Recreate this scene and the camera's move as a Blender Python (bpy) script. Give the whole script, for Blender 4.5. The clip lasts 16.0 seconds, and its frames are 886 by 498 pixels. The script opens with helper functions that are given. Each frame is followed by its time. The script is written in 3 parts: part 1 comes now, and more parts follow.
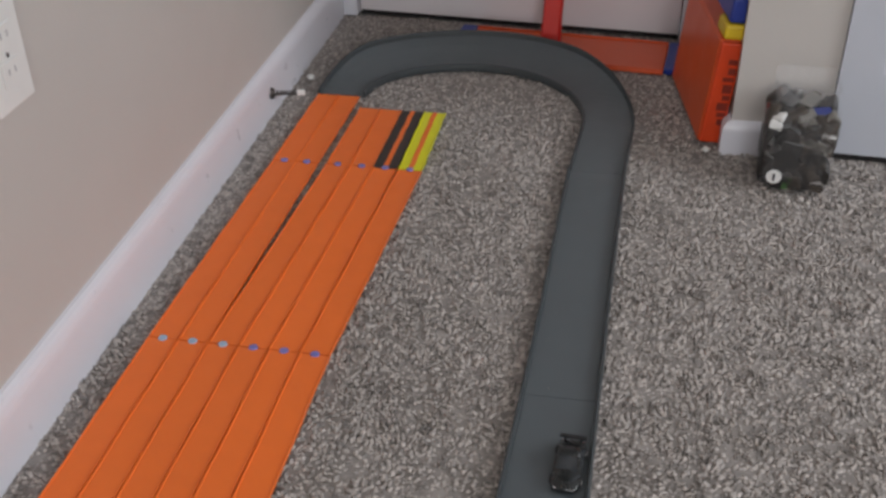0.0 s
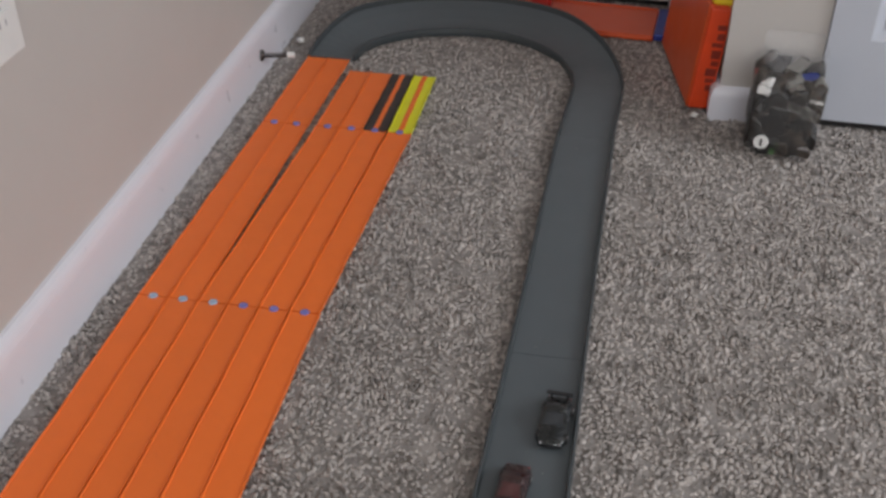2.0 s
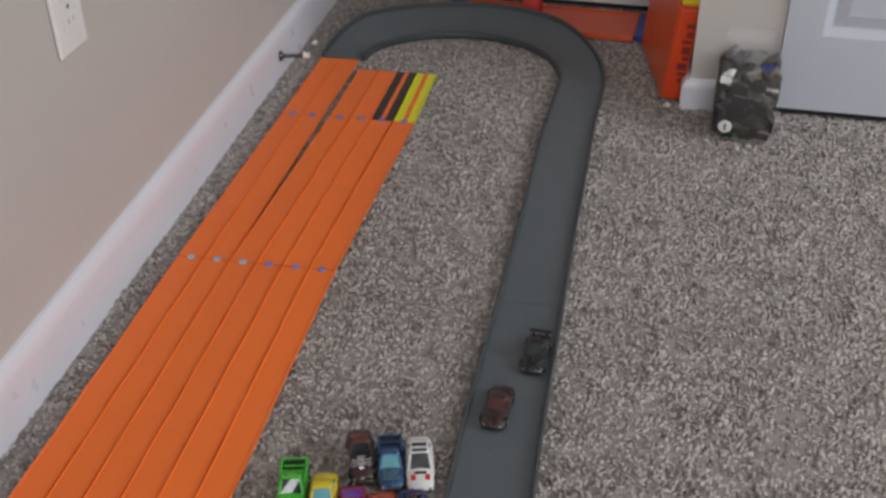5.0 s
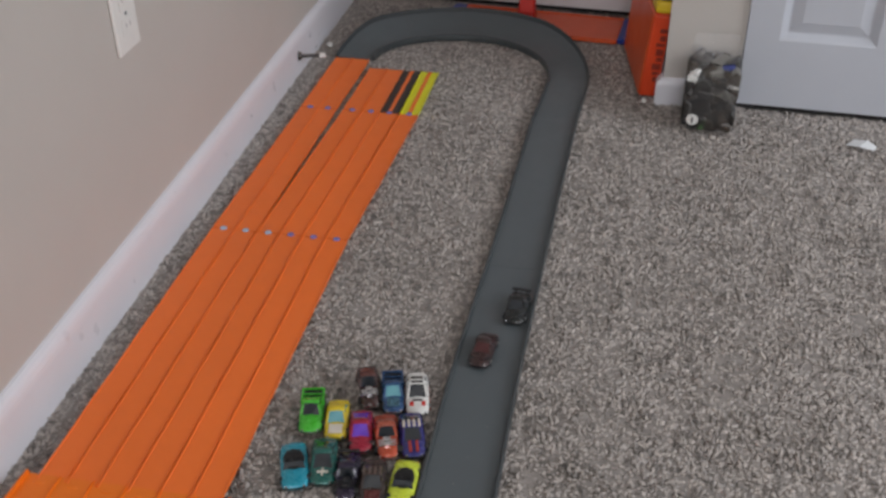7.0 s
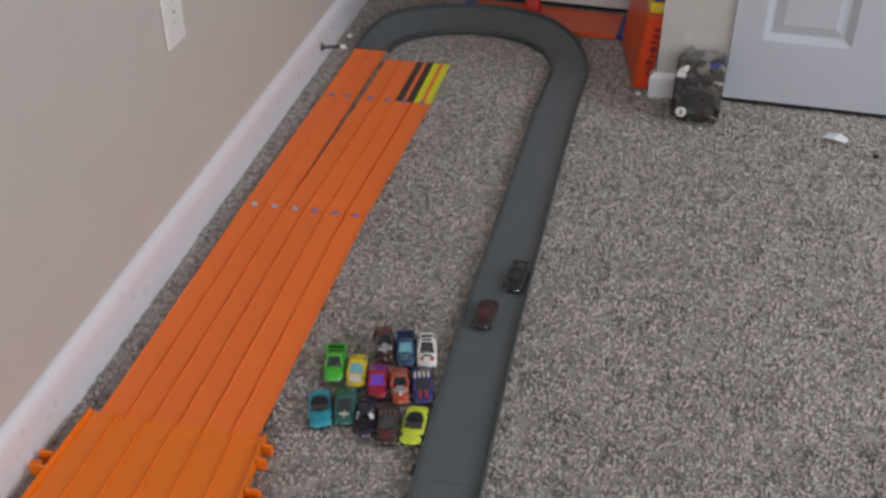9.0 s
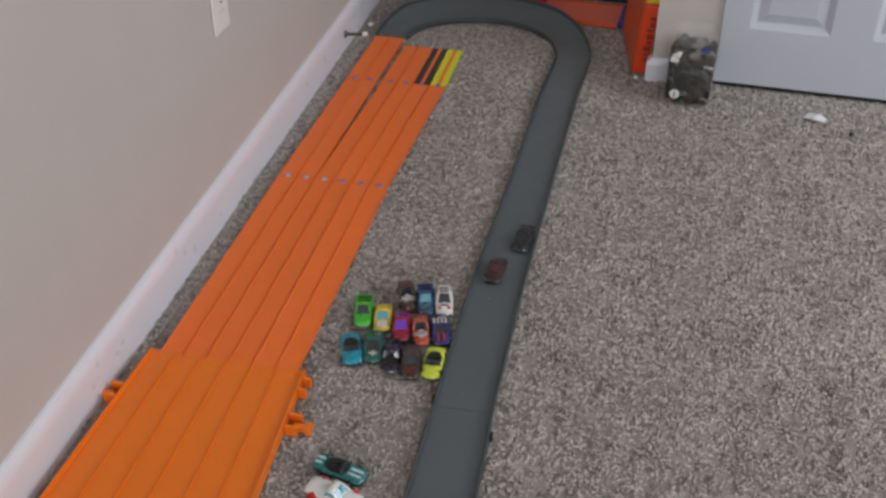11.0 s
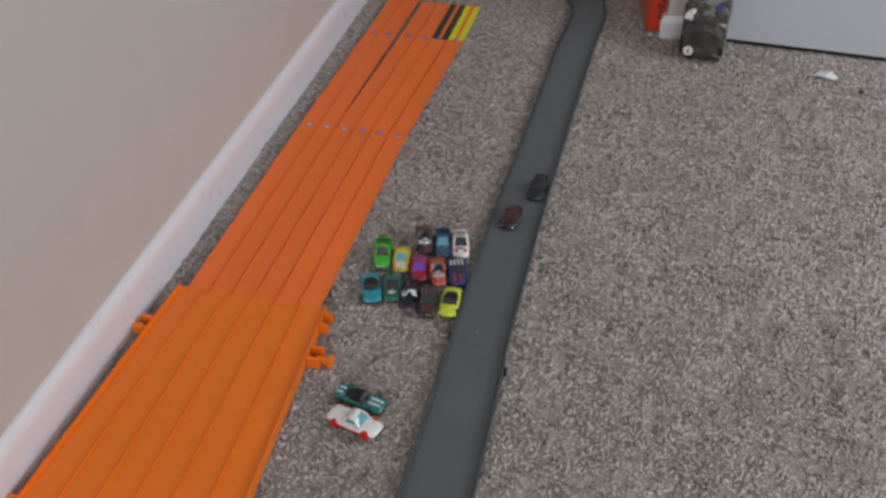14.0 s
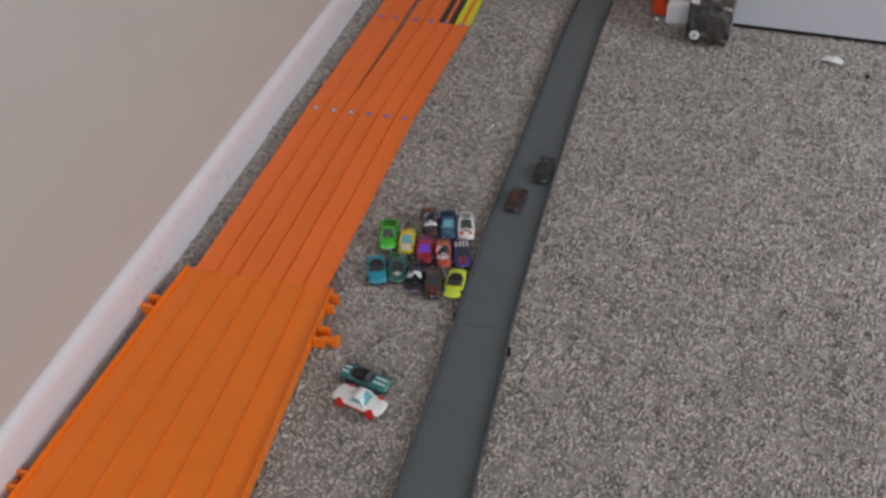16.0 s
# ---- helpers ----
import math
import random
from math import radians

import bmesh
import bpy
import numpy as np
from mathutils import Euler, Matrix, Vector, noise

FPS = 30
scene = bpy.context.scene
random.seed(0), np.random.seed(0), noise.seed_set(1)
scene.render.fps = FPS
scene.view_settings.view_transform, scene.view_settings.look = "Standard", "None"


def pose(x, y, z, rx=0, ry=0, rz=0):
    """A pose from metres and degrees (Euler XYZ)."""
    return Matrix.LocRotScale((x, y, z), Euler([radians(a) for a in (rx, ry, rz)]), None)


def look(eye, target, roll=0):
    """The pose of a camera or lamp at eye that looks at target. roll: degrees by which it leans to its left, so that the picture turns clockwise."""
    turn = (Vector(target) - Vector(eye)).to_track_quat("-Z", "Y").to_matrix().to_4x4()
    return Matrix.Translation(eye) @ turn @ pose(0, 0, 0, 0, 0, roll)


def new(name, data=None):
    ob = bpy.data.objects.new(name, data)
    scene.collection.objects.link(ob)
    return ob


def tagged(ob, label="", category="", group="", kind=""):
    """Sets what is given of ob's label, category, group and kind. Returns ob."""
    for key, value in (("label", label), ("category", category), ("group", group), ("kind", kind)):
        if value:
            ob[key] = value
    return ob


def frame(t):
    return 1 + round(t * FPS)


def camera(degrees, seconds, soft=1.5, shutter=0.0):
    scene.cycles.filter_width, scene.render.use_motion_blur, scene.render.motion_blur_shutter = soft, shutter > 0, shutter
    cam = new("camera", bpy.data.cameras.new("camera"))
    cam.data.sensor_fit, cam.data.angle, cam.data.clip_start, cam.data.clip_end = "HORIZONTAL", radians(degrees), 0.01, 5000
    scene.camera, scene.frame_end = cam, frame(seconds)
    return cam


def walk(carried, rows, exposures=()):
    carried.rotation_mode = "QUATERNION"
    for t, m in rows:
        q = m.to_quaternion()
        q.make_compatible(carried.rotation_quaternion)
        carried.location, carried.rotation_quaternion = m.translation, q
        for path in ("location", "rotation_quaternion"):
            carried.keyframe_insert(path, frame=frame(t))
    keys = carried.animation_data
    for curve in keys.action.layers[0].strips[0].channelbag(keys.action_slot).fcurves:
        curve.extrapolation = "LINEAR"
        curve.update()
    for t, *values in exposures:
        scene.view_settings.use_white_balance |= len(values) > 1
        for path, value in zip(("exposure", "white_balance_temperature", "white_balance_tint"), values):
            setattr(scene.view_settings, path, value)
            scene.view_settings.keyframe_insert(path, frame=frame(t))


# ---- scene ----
cam = camera(46.0, 16.0, soft=2.9)
# seconds, eye x, y, z, yaw to the left, pitch up, roll
ROWS = [
    (0, 0.6421, 0.0261, 0.8434, 10.645, -33.205, -0.774),
    (0.5, 0.6504, 0.0171, 0.8397, 10.546, -33.702, -0.651),
    (1, 0.6504, 0.0171, 0.8397, 10.546, -33.702, -0.651),
    (1.5, 0.6431, 0.0151, 0.8328, 9.980, -34.220, -0.084),
    (2, 0.6435, 0.0090, 0.8359, 9.858, -34.731, 0.074),
    (2.5, 0.6422, -0.0003, 0.8376, 9.439, -34.878, 0.272),
    (3, 0.6454, -0.0135, 0.8424, 9.294, -34.972, 0.870),
    (3.5, 0.6572, -0.0587, 0.8594, 9.376, -34.823, 1.076),
    (4, 0.6677, -0.1042, 0.8661, 9.522, -34.310, 0.272),
    (6.5, 0.7460, -0.3718, 0.9607, 10.786, -33.503, -0.844),
    (7, 0.7586, -0.4298, 0.9878, 11.064, -33.621, -0.608),
    (7.5, 0.7638, -0.4852, 1.0100, 11.081, -33.666, -0.421),
    (8, 0.7775, -0.5472, 1.0509, 11.280, -34.081, -0.025),
    (8.5, 0.7905, -0.6069, 1.0919, 11.531, -34.536, 0.089),
    (9, 0.7930, -0.6063, 1.0918, 11.608, -34.538, 0.002),
    (11.5, 0.8268, -0.8606, 1.1913, 12.287, -35.455, -0.078),
    (12, 0.8269, -0.8692, 1.1907, 12.399, -35.847, -0.034),
    (12.5, 0.8263, -0.8781, 1.1867, 12.488, -36.093, 0.032),
    (13, 0.8240, -0.8859, 1.1832, 12.570, -36.353, 0.187),
    (13.5, 0.8284, -0.8939, 1.1860, 12.820, -36.667, 0.155),
    (14, 0.8289, -0.9006, 1.1794, 12.876, -36.747, 0.192),
    (14.5, 0.8295, -0.9059, 1.1804, 12.991, -36.996, 0.213),
    (15, 0.8332, -0.9088, 1.1819, 13.252, -37.241, 0.141),
    (15.5, 0.8366, -0.9135, 1.1828, 13.385, -37.400, 0.045),
    (16, 0.8384, -0.9162, 1.1794, 13.449, -37.420, 0.002),
]
# the camera's own exposure falls a little as the bright cars come into view
EXPOSURES = [(0.0, 0.48), (4.0, 0.45), (7.0, 0.40), (12.0, 0.37), (16.0, 0.34)]
walk(cam, [(t, pose(x, y, z, 0, 0, yaw) @ pose(0, 0, 0, 90 + pitch, 0, 0) @ pose(0, 0, 0, 0, 0, roll)) for t, x, y, z, yaw, pitch, roll in ROWS], exposures=EXPOSURES)

# ---- light: soft daylight from behind and right, two area lamps at assumed unseen windows ----
world = bpy.data.worlds.new("sky")
scene.world = world
world.use_nodes = True
sky = world.node_tree.nodes.new("ShaderNodeTexSky")
sky.sky_type, sky.sun_disc = "NISHITA", False
sky.sun_elevation, sky.sun_rotation = radians(40), radians(200)
background = world.node_tree.nodes["Background"]
background.inputs["Strength"].default_value = 0.12
world.node_tree.links.new(sky.outputs[0], background.inputs["Color"])


def area_lamp(name, eye, target, sx, sy, watts, colour):
    lamp = bpy.data.lights.new(name, "AREA")
    lamp.shape, lamp.size, lamp.size_y, lamp.energy, lamp.color = "RECTANGLE", sx, sy, watts, colour
    ob = new(name, lamp)
    ob.matrix_world = look(eye, target)
    return ob


# both lamps are added; their place and power set the brightness across the room
area_lamp("added_rear_light", (1.5, -3.70, 1.45), (0.9, 0.6, 0.2), 1.8, 1.15, 37, (0.985, 0.985, 0.985))
area_lamp("added_side_light", (3.44, 0.60, 1.45), (0.5, 1.25, 0.1), 1.45, 1.15, 30, (0.94, 0.965, 1.0))


# ---- materials ----
def mat(name, colour, rough=0.5, metal=0.0, vary=0.08, scale=40.0, bump=0.0, bump_scale=300.0, coat=0.0, per_island=0.0, per_object=0.0, fleck=0.0, fleck_scale=90.0):
    m = bpy.data.materials.new(name)
    m.use_nodes = True
    nt, p = m.node_tree, m.node_tree.nodes["Principled BSDF"]
    p.inputs["Roughness"].default_value, p.inputs["Metallic"].default_value = rough, metal
    p.inputs["Coat Weight"].default_value = coat
    where = nt.nodes.new("ShaderNodeTexCoord").outputs["Object"]

    def noisy(size, detail=4.0):
        n = nt.nodes.new("ShaderNodeTexNoise")
        n.inputs["Scale"].default_value, n.inputs["Detail"].default_value = size, detail
        nt.links.new(where, n.inputs["Vector"])
        return n.outputs["Fac"]

    def scaled(fac, amount, centre=0.5):
        k = nt.nodes.new("ShaderNodeMath")
        k.operation = "MULTIPLY_ADD"
        k.inputs[1].default_value, k.inputs[2].default_value = amount, 1.0 - amount * centre
        nt.links.new(fac, k.inputs[0])
        return k.outputs[0]

    def times(a, b):
        k = nt.nodes.new("ShaderNodeMath")
        k.operation = "MULTIPLY"
        nt.links.new(a, k.inputs[0]), nt.links.new(b, k.inputs[1])
        return k.outputs[0]

    value = times(scaled(noisy(scale), vary * 3), scaled(noisy(scale * 0.13), vary * 3))
    if per_island:
        value = times(value, scaled(nt.nodes.new("ShaderNodeNewGeometry").outputs["Random Per Island"], per_island))
    if per_object:
        value = times(value, scaled(nt.nodes.new("ShaderNodeObjectInfo").outputs["Random"], per_object))
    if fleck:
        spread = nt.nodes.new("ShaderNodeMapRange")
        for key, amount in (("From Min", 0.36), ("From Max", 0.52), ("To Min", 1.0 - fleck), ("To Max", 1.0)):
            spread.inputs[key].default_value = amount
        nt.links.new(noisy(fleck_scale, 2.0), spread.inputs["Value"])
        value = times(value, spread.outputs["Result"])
    hsv = nt.nodes.new("ShaderNodeHueSaturation")
    hsv.inputs["Color"].default_value = (*colour, 1)
    nt.links.new(value, hsv.inputs["Value"])
    nt.links.new(hsv.outputs[0], p.inputs["Base Color"])
    wear = scaled(noisy(scale * 2.3), 0.5)
    r = nt.nodes.new("ShaderNodeMath")
    r.operation, r.use_clamp = "MULTIPLY", True
    r.inputs[1].default_value = rough
    nt.links.new(wear, r.inputs[0]), nt.links.new(r.outputs[0], p.inputs["Roughness"])
    if bump:
        b = nt.nodes.new("ShaderNodeBump")
        b.inputs["Strength"].default_value, b.inputs["Distance"].default_value = bump, 0.002
        nt.links.new(noisy(bump_scale, 6.0), b.inputs["Height"])
        nt.links.new(b.outputs[0], p.inputs["Normal"])
    return m


def clear(name, colour, rough, veil):
    """Thin clear plastic: nearly see-through, with a pale veil and highlights."""
    m = bpy.data.materials.new(name)
    m.use_nodes = True
    p = m.node_tree.nodes["Principled BSDF"]
    p.inputs["Base Color"].default_value = (*colour, 1)
    p.inputs["Roughness"].default_value, p.inputs["Alpha"].default_value, p.inputs["Coat Weight"].default_value = rough, veil, 0.8
    return m


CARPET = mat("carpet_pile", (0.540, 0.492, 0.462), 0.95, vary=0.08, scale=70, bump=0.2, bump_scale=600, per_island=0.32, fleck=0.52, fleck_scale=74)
BACKING = mat("carpet_backing", (0.31, 0.283, 0.266), 1.0, vary=0.25, scale=90, bump=0.8, bump_scale=250)
WALL = mat("wall_paint", (0.54, 0.505, 0.475), 0.75, vary=0.02, scale=6, bump=0.12, bump_scale=160)
TRIM = mat("trim_paint", (0.78, 0.78, 0.84), 0.3, vary=0.02, scale=12, bump=0.03)
DOOR = mat("door_paint", (0.54, 0.56, 0.62), 0.4, vary=0.02, scale=9, bump=0.06, bump_scale=120)
CLOSET = mat("closet_door_paint", (0.76, 0.715, 0.735), 0.4, vary=0.02, scale=9, bump=0.06, bump_scale=120)
CEILING = mat("ceiling_paint", (0.8, 0.79, 0.77), 0.9, vary=0.02, scale=8, bump=0.2)
ORANGE = mat("orange_plastic", (0.98, 0.195, 0.026), 0.42, vary=0.03, scale=30, bump=0.04, per_object=0.06)
ORANGE_GATE = mat("orange_ramp_plastic", (0.92, 0.205, 0.010), 0.36, vary=0.04, scale=18, bump=0.03)
BLACK_T = mat("black_track_plastic", (0.045, 0.034, 0.03), 0.5, vary=0.08)
YELLOW_T = mat("yellow_track_plastic", (0.80, 0.78, 0.015), 0.4, vary=0.04)
PIN = mat("violet_connector_plastic", (0.20, 0.20, 0.52), 0.4)
PIN_PALE = mat("pale_blue_connector_plastic", (0.36, 0.50, 0.66), 0.4)
GREY = mat("grey_track_plastic", (0.106, 0.125, 0.136), 0.42, vary=0.06, scale=14, bump=0.06, bump_scale=90)
GREY_RIM = mat("grey_track_rim", (0.06, 0.07, 0.075), 0.4, vary=0.05)
RED = mat("red_plastic", (0.62, 0.02, 0.012), 0.3, vary=0.04)
BLUE = mat("blue_plastic", (0.02, 0.045, 0.30), 0.35, vary=0.04)
YELLOW = mat("yellow_plastic", (0.72, 0.50, 0.02), 0.4, vary=0.05)
CASE = mat("orange_case_plastic", (0.72, 0.10, 0.02), 0.35, vary=0.04, scale=12)
CASE_SIDE = mat("orange_red_case_edge", (0.66, 0.055, 0.008), 0.4, vary=0.08)
MAROON = mat("dark_print", (0.22, 0.018, 0.006), 0.5)
BLACK = mat("black_plastic", (0.012, 0.012, 0.014), 0.45, vary=0.1)
TYRE = mat("tyre", (0.012, 0.012, 0.013), 0.6, vary=0.1)
CHROME = mat("chrome", (0.7, 0.7, 0.72), 0.15, 1.0, vary=0.02)
GLASS = mat("tinted_window", (0.02, 0.025, 0.032), 0.08, vary=0.02, coat=0.5)
GLASS_BLUE = mat("blue_tinted_window", (0.12, 0.36, 0.42), 0.08, vary=0.02, coat=0.5)
WHITE = mat("white_plastic", (0.80, 0.79, 0.77), 0.4, vary=0.03)
PAPER = mat("paper", (0.86, 0.88, 0.90), 0.8, vary=0.03)
SPRING = mat("dark_spring_steel", (0.10, 0.09, 0.085), 0.35, 0.8)
SLOT = mat("grey_slot", (0.45, 0.44, 0.45), 0.6)
# near-black that stands in for the shade under the doors
GAP_SHADE = mat("gap_shade_black", (0.02, 0.018, 0.018), 0.9)
CLEAR = clear("clear_plastic", (0.80, 0.80, 0.82), 0.12, 0.03)
# a denser pale veil than the jar wall, so that the neck shows
CLEAR_NECK = clear("veiled_clear_plastic", (0.72, 0.72, 0.74), 0.2, 0.07)


def paint(name, colour, metal=0.25, rough=0.28):
    return mat(name, colour, rough, metal, vary=0.03, scale=60, coat=0.6)


# ---- mesh helpers ----
def part(name, bm, material, parent=None, label="", smooth=False, place=None):
    me = bpy.data.meshes.new(name)
    bmesh.ops.recalc_face_normals(bm, faces=bm.faces)
    bm.to_mesh(me)
    bm.free()
    me.materials.append(material)
    if smooth:
        for f in me.polygons:
            f.use_smooth = True
    ob = new(name, me)
    if parent is not None:
        ob.parent = parent
    if place is not None:
        ob.matrix_local = place
    if label:
        ob["label"] = label
    return ob


def thing(name, label, category, m=None, group="", kind=""):
    ob = new(name)
    if m is not None:
        ob.matrix_world = m
    return tagged(ob, label, category, group, kind)


def box(x0, x1, y0, y1, z0, z1, bevel=0.0, segments=2, bm=None):
    own = bmesh.new()
    bmesh.ops.create_cube(own, size=1.0)
    for v in own.verts:
        v.co = Vector(((x0 + x1) / 2 + v.co.x * (x1 - x0), (y0 + y1) / 2 + v.co.y * (y1 - y0), (z0 + z1) / 2 + v.co.z * (z1 - z0)))
    if bevel:
        bmesh.ops.bevel(own, geom=own.edges[:], offset=bevel, segments=segments, affect="EDGES", profile=0.5)
    if bm is None:
        return own
    me = bpy.data.meshes.new("joined")
    own.to_mesh(me)
    own.free()
    bm.from_mesh(me)
    bpy.data.meshes.remove(me)
    return bm


def tube(r0, r1, length, sides=16, axis="z", bevel=0.0):
    bm = bmesh.new()
    bmesh.ops.create_cone(bm, cap_ends=True, segments=sides, radius1=r0, radius2=r1, depth=length)
    if bevel:
        rims = [e for e in bm.edges if abs(e.verts[0].co.z - e.verts[1].co.z) < 1e-6]
        bmesh.ops.bevel(bm, geom=rims, offset=bevel, segments=2, affect="EDGES", profile=0.5)
    if axis != "z":
        bmesh.ops.rotate(bm, verts=bm.verts, matrix=Matrix.Rotation(radians(90), 3, "Y" if axis == "x" else "X"))
    return bm


def loft(rings, closed=True, caps=True):
    """Skin a row of rings of points with the same count."""
    bm = bmesh.new()
    rows = [[bm.verts.new(p) for p in ring] for ring in rings]
    n = len(rows[0])
    for a, b in zip(rows, rows[1:]):
        for k in range(n if closed else n - 1):
            j = (k + 1) % n
            bm.faces.new((a[k], a[j], b[j], b[k]))
    if caps and closed:
        bm.faces.new(rows[0][::-1]), bm.faces.new(rows[-1])
    return bm


# ---- the room ----
BACK, FRONT, REAR, SIDE, TOP = 2.214, 1.678, -3.8, 3.5, 2.44


def wall(name, pieces, label, material=WALL):
    bm = bmesh.new()
    for piece in pieces:
        box(*piece, bm=bm)
    return tagged(part(name, bm, material), label, "wall", kind="structure")


wall("wall_west", [(-0.12, 0.0, REAR - 0.12, BACK + 0.12, 0, TOP)], "plain pale beige painted wall with a white baseboard")
wall("wall_north", [(0.83, 0.985, FRONT, BACK + 0.12, -0.02, TOP), (0.0, 0.83, BACK + 0.04, BACK + 0.12, 2.06, TOP), (0.985, 1.82, FRONT + 0.04, FRONT + 0.14, 2.06, TOP), (1.82, SIDE, FRONT, FRONT + 0.14, 0, TOP)], "beige painted wall beside the white doors")
# unseen walls added to close the room; openings placed to shape the light
wall("wall_east", [(SIDE, SIDE + 0.12, REAR - 0.12, FRONT + 0.14, 0, 0.85), (SIDE, SIDE + 0.12, REAR - 0.12, FRONT + 0.14, 2.05, TOP), (SIDE, SIDE + 0.12, REAR - 0.12, -0.15, 0.85, 2.05), (SIDE, SIDE + 0.12, 1.35, FRONT + 0.14, 0.85, 2.05)], "plain beige wall added out of view with an assumed window opening")
wall("wall_south", [(0, SIDE, REAR - 0.12, REAR, 0, 0.85), (0, SIDE, REAR - 0.12, REAR, 2.05, TOP), (0, 0.58, REAR - 0.12, REAR, 0.85, 2.05), (2.42, SIDE, REAR - 0.12, REAR, 0.85, 2.05)], "plain beige wall added out of view with an assumed window opening")
tagged(part("ceiling", box(-0.12, SIDE + 0.12, REAR - 0.12, BACK + 0.12, TOP, TOP + 0.1), CEILING), "plain white painted ceiling", "ceiling", kind="structure")


def baseboard(name, run, label, tall=1.0):
    """run: a list of (x, y, nx, ny): the foot line along the wall and the way out of the wall."""
    profile = [(0.0, -0.01), (0.0145, -0.01), (0.0145, 0.060), (0.0138, 0.067), (0.0118, 0.0735), (0.0088, 0.0785), (0.0045, 0.0820), (0.0, 0.083)]
    rings = [[(x + nx * o, y + ny * o, z * tall) for o, z in profile] for x, y, nx, ny in run]
    return tagged(part(name, loft(rings), TRIM), label, "baseboard", kind="structure")


west = baseboard("baseboard", [(0, REAR + 0.01, 1, 0), (0, BACK - 0.001, 1, 0)], "white painted wooden baseboard along the beige wall, slightly scuffed", 1.11)
rng = random.Random(5)
for y in (0.40, 0.195, 0.215, 1.21):
    bm = bmesh.new()
    bmesh.ops.create_icosphere(bm, subdivisions=1, radius=0.0024)
    for v in bm.verts:
        v.co = Vector((v.co.x * 0.7, v.co.y * rng.uniform(0.8, 1.8), v.co.z * 0.6)) + Vector((0.009, y, 0.080 + rng.uniform(0, 0.009)))
    part("paint_drip", bm, TRIM, west, smooth=True)
baseboard("baseboard_return", [(0.83, BACK, -1, 0), (0.83, FRONT, -1, -1), (0.984, FRONT, 0, -1)], "short white baseboard round the wall corner between the doors", 0.68)


# ---- doors ----
def panel_door(name, x0, x1, y, label, panels, paint=DOOR):
    door = thing(name, label, "door", kind="structure")
    part("slab", box(x0, x1, y + 0.014, y + 0.035, 0.012, 2.04), paint, door)
    xs, zs = sorted({(p[0], p[1]) for p in panels}), sorted({(p[2], p[3]) for p in panels})
    edges = [x0] + [v for pair in xs for v in pair] + [x1]
    for a, b in zip(edges[::2], edges[1::2]):
        part("stile", box(a, b, y, y + 0.0138, 0.012, 2.04), paint, door)
    levels = [0.012] + [v for pair in zs for v in pair] + [2.04]
    for a, b in xs:
        for z0, z1 in zip(levels[::2], levels[1::2]):
            part("rail", box(a, b, y + 0.0002, y + 0.0138, z0, z1), paint, door)
    for a, b, z0, z1 in panels:
        steps = [(0.0, 0.0), (0.003, 0.0012), (0.015, 0.0105), (0.018, 0.011), (0.040, 0.004)]
        rings = [[(a + i, y + d, z0 + i), (b - i, y + d, z0 + i), (b - i, y + d, z1 - i), (a + i, y + d, z1 - i)] for i, d in steps]
        bm = loft(rings, caps=False)
        bm.faces.new([bm.verts.new(q) for q in rings[-1]])
        part("raised_panel", bm, paint, door)
    # dark block in the open gap below the door, painted in as its shade
    part("threshold_gap", box(x0, x1, y + 0.006, y + 0.04, 0.0, 0.0118), GAP_SHADE, door)
    return door


door1 = panel_door("door_1", 0.9855, 1.80, FRONT + 0.004, "closed white six-panel interior door over the carpet", [(1.050, 1.240, 0.158, 0.80), (1.335, 1.64, 0.158, 0.80), (1.050, 1.240, 0.95, 1.55), (1.335, 1.64, 0.95, 1.55)])
door1.matrix_world = pose(0.989, FRONT - 0.012, 0, 0, 0, -3.2) @ pose(-0.989, -FRONT, 0)
door2 = panel_door("door_2", 0.05, 0.752, BACK, "closed plain white closet door in the recess", [(0.13, 0.36, 0.24, 0.86), (0.44, 0.67, 0.24, 0.86)], CLOSET)
SKEW = pose(0.03, BACK + 0.004, 0, 0, 0, -4.2) @ pose(-0.03, -BACK, 0)
door2.matrix_world = SKEW
for x0, x1 in ((0.0145, 0.047), (0.755, 0.81)):
    casing = tagged(part("trim", box(x0, x1, BACK - 0.016, BACK + 0.04, 0, 2.06, 0.003), TRIM), "white painted door casing", "door trim", kind="structure")
    casing.matrix_world = SKEW
head = tagged(part("trim", box(0.0145, 0.81, BACK - 0.016, BACK + 0.04, 2.062, 2.12, 0.003), TRIM), "white painted door head casing", "door trim", kind="structure")
head.matrix_world = SKEW


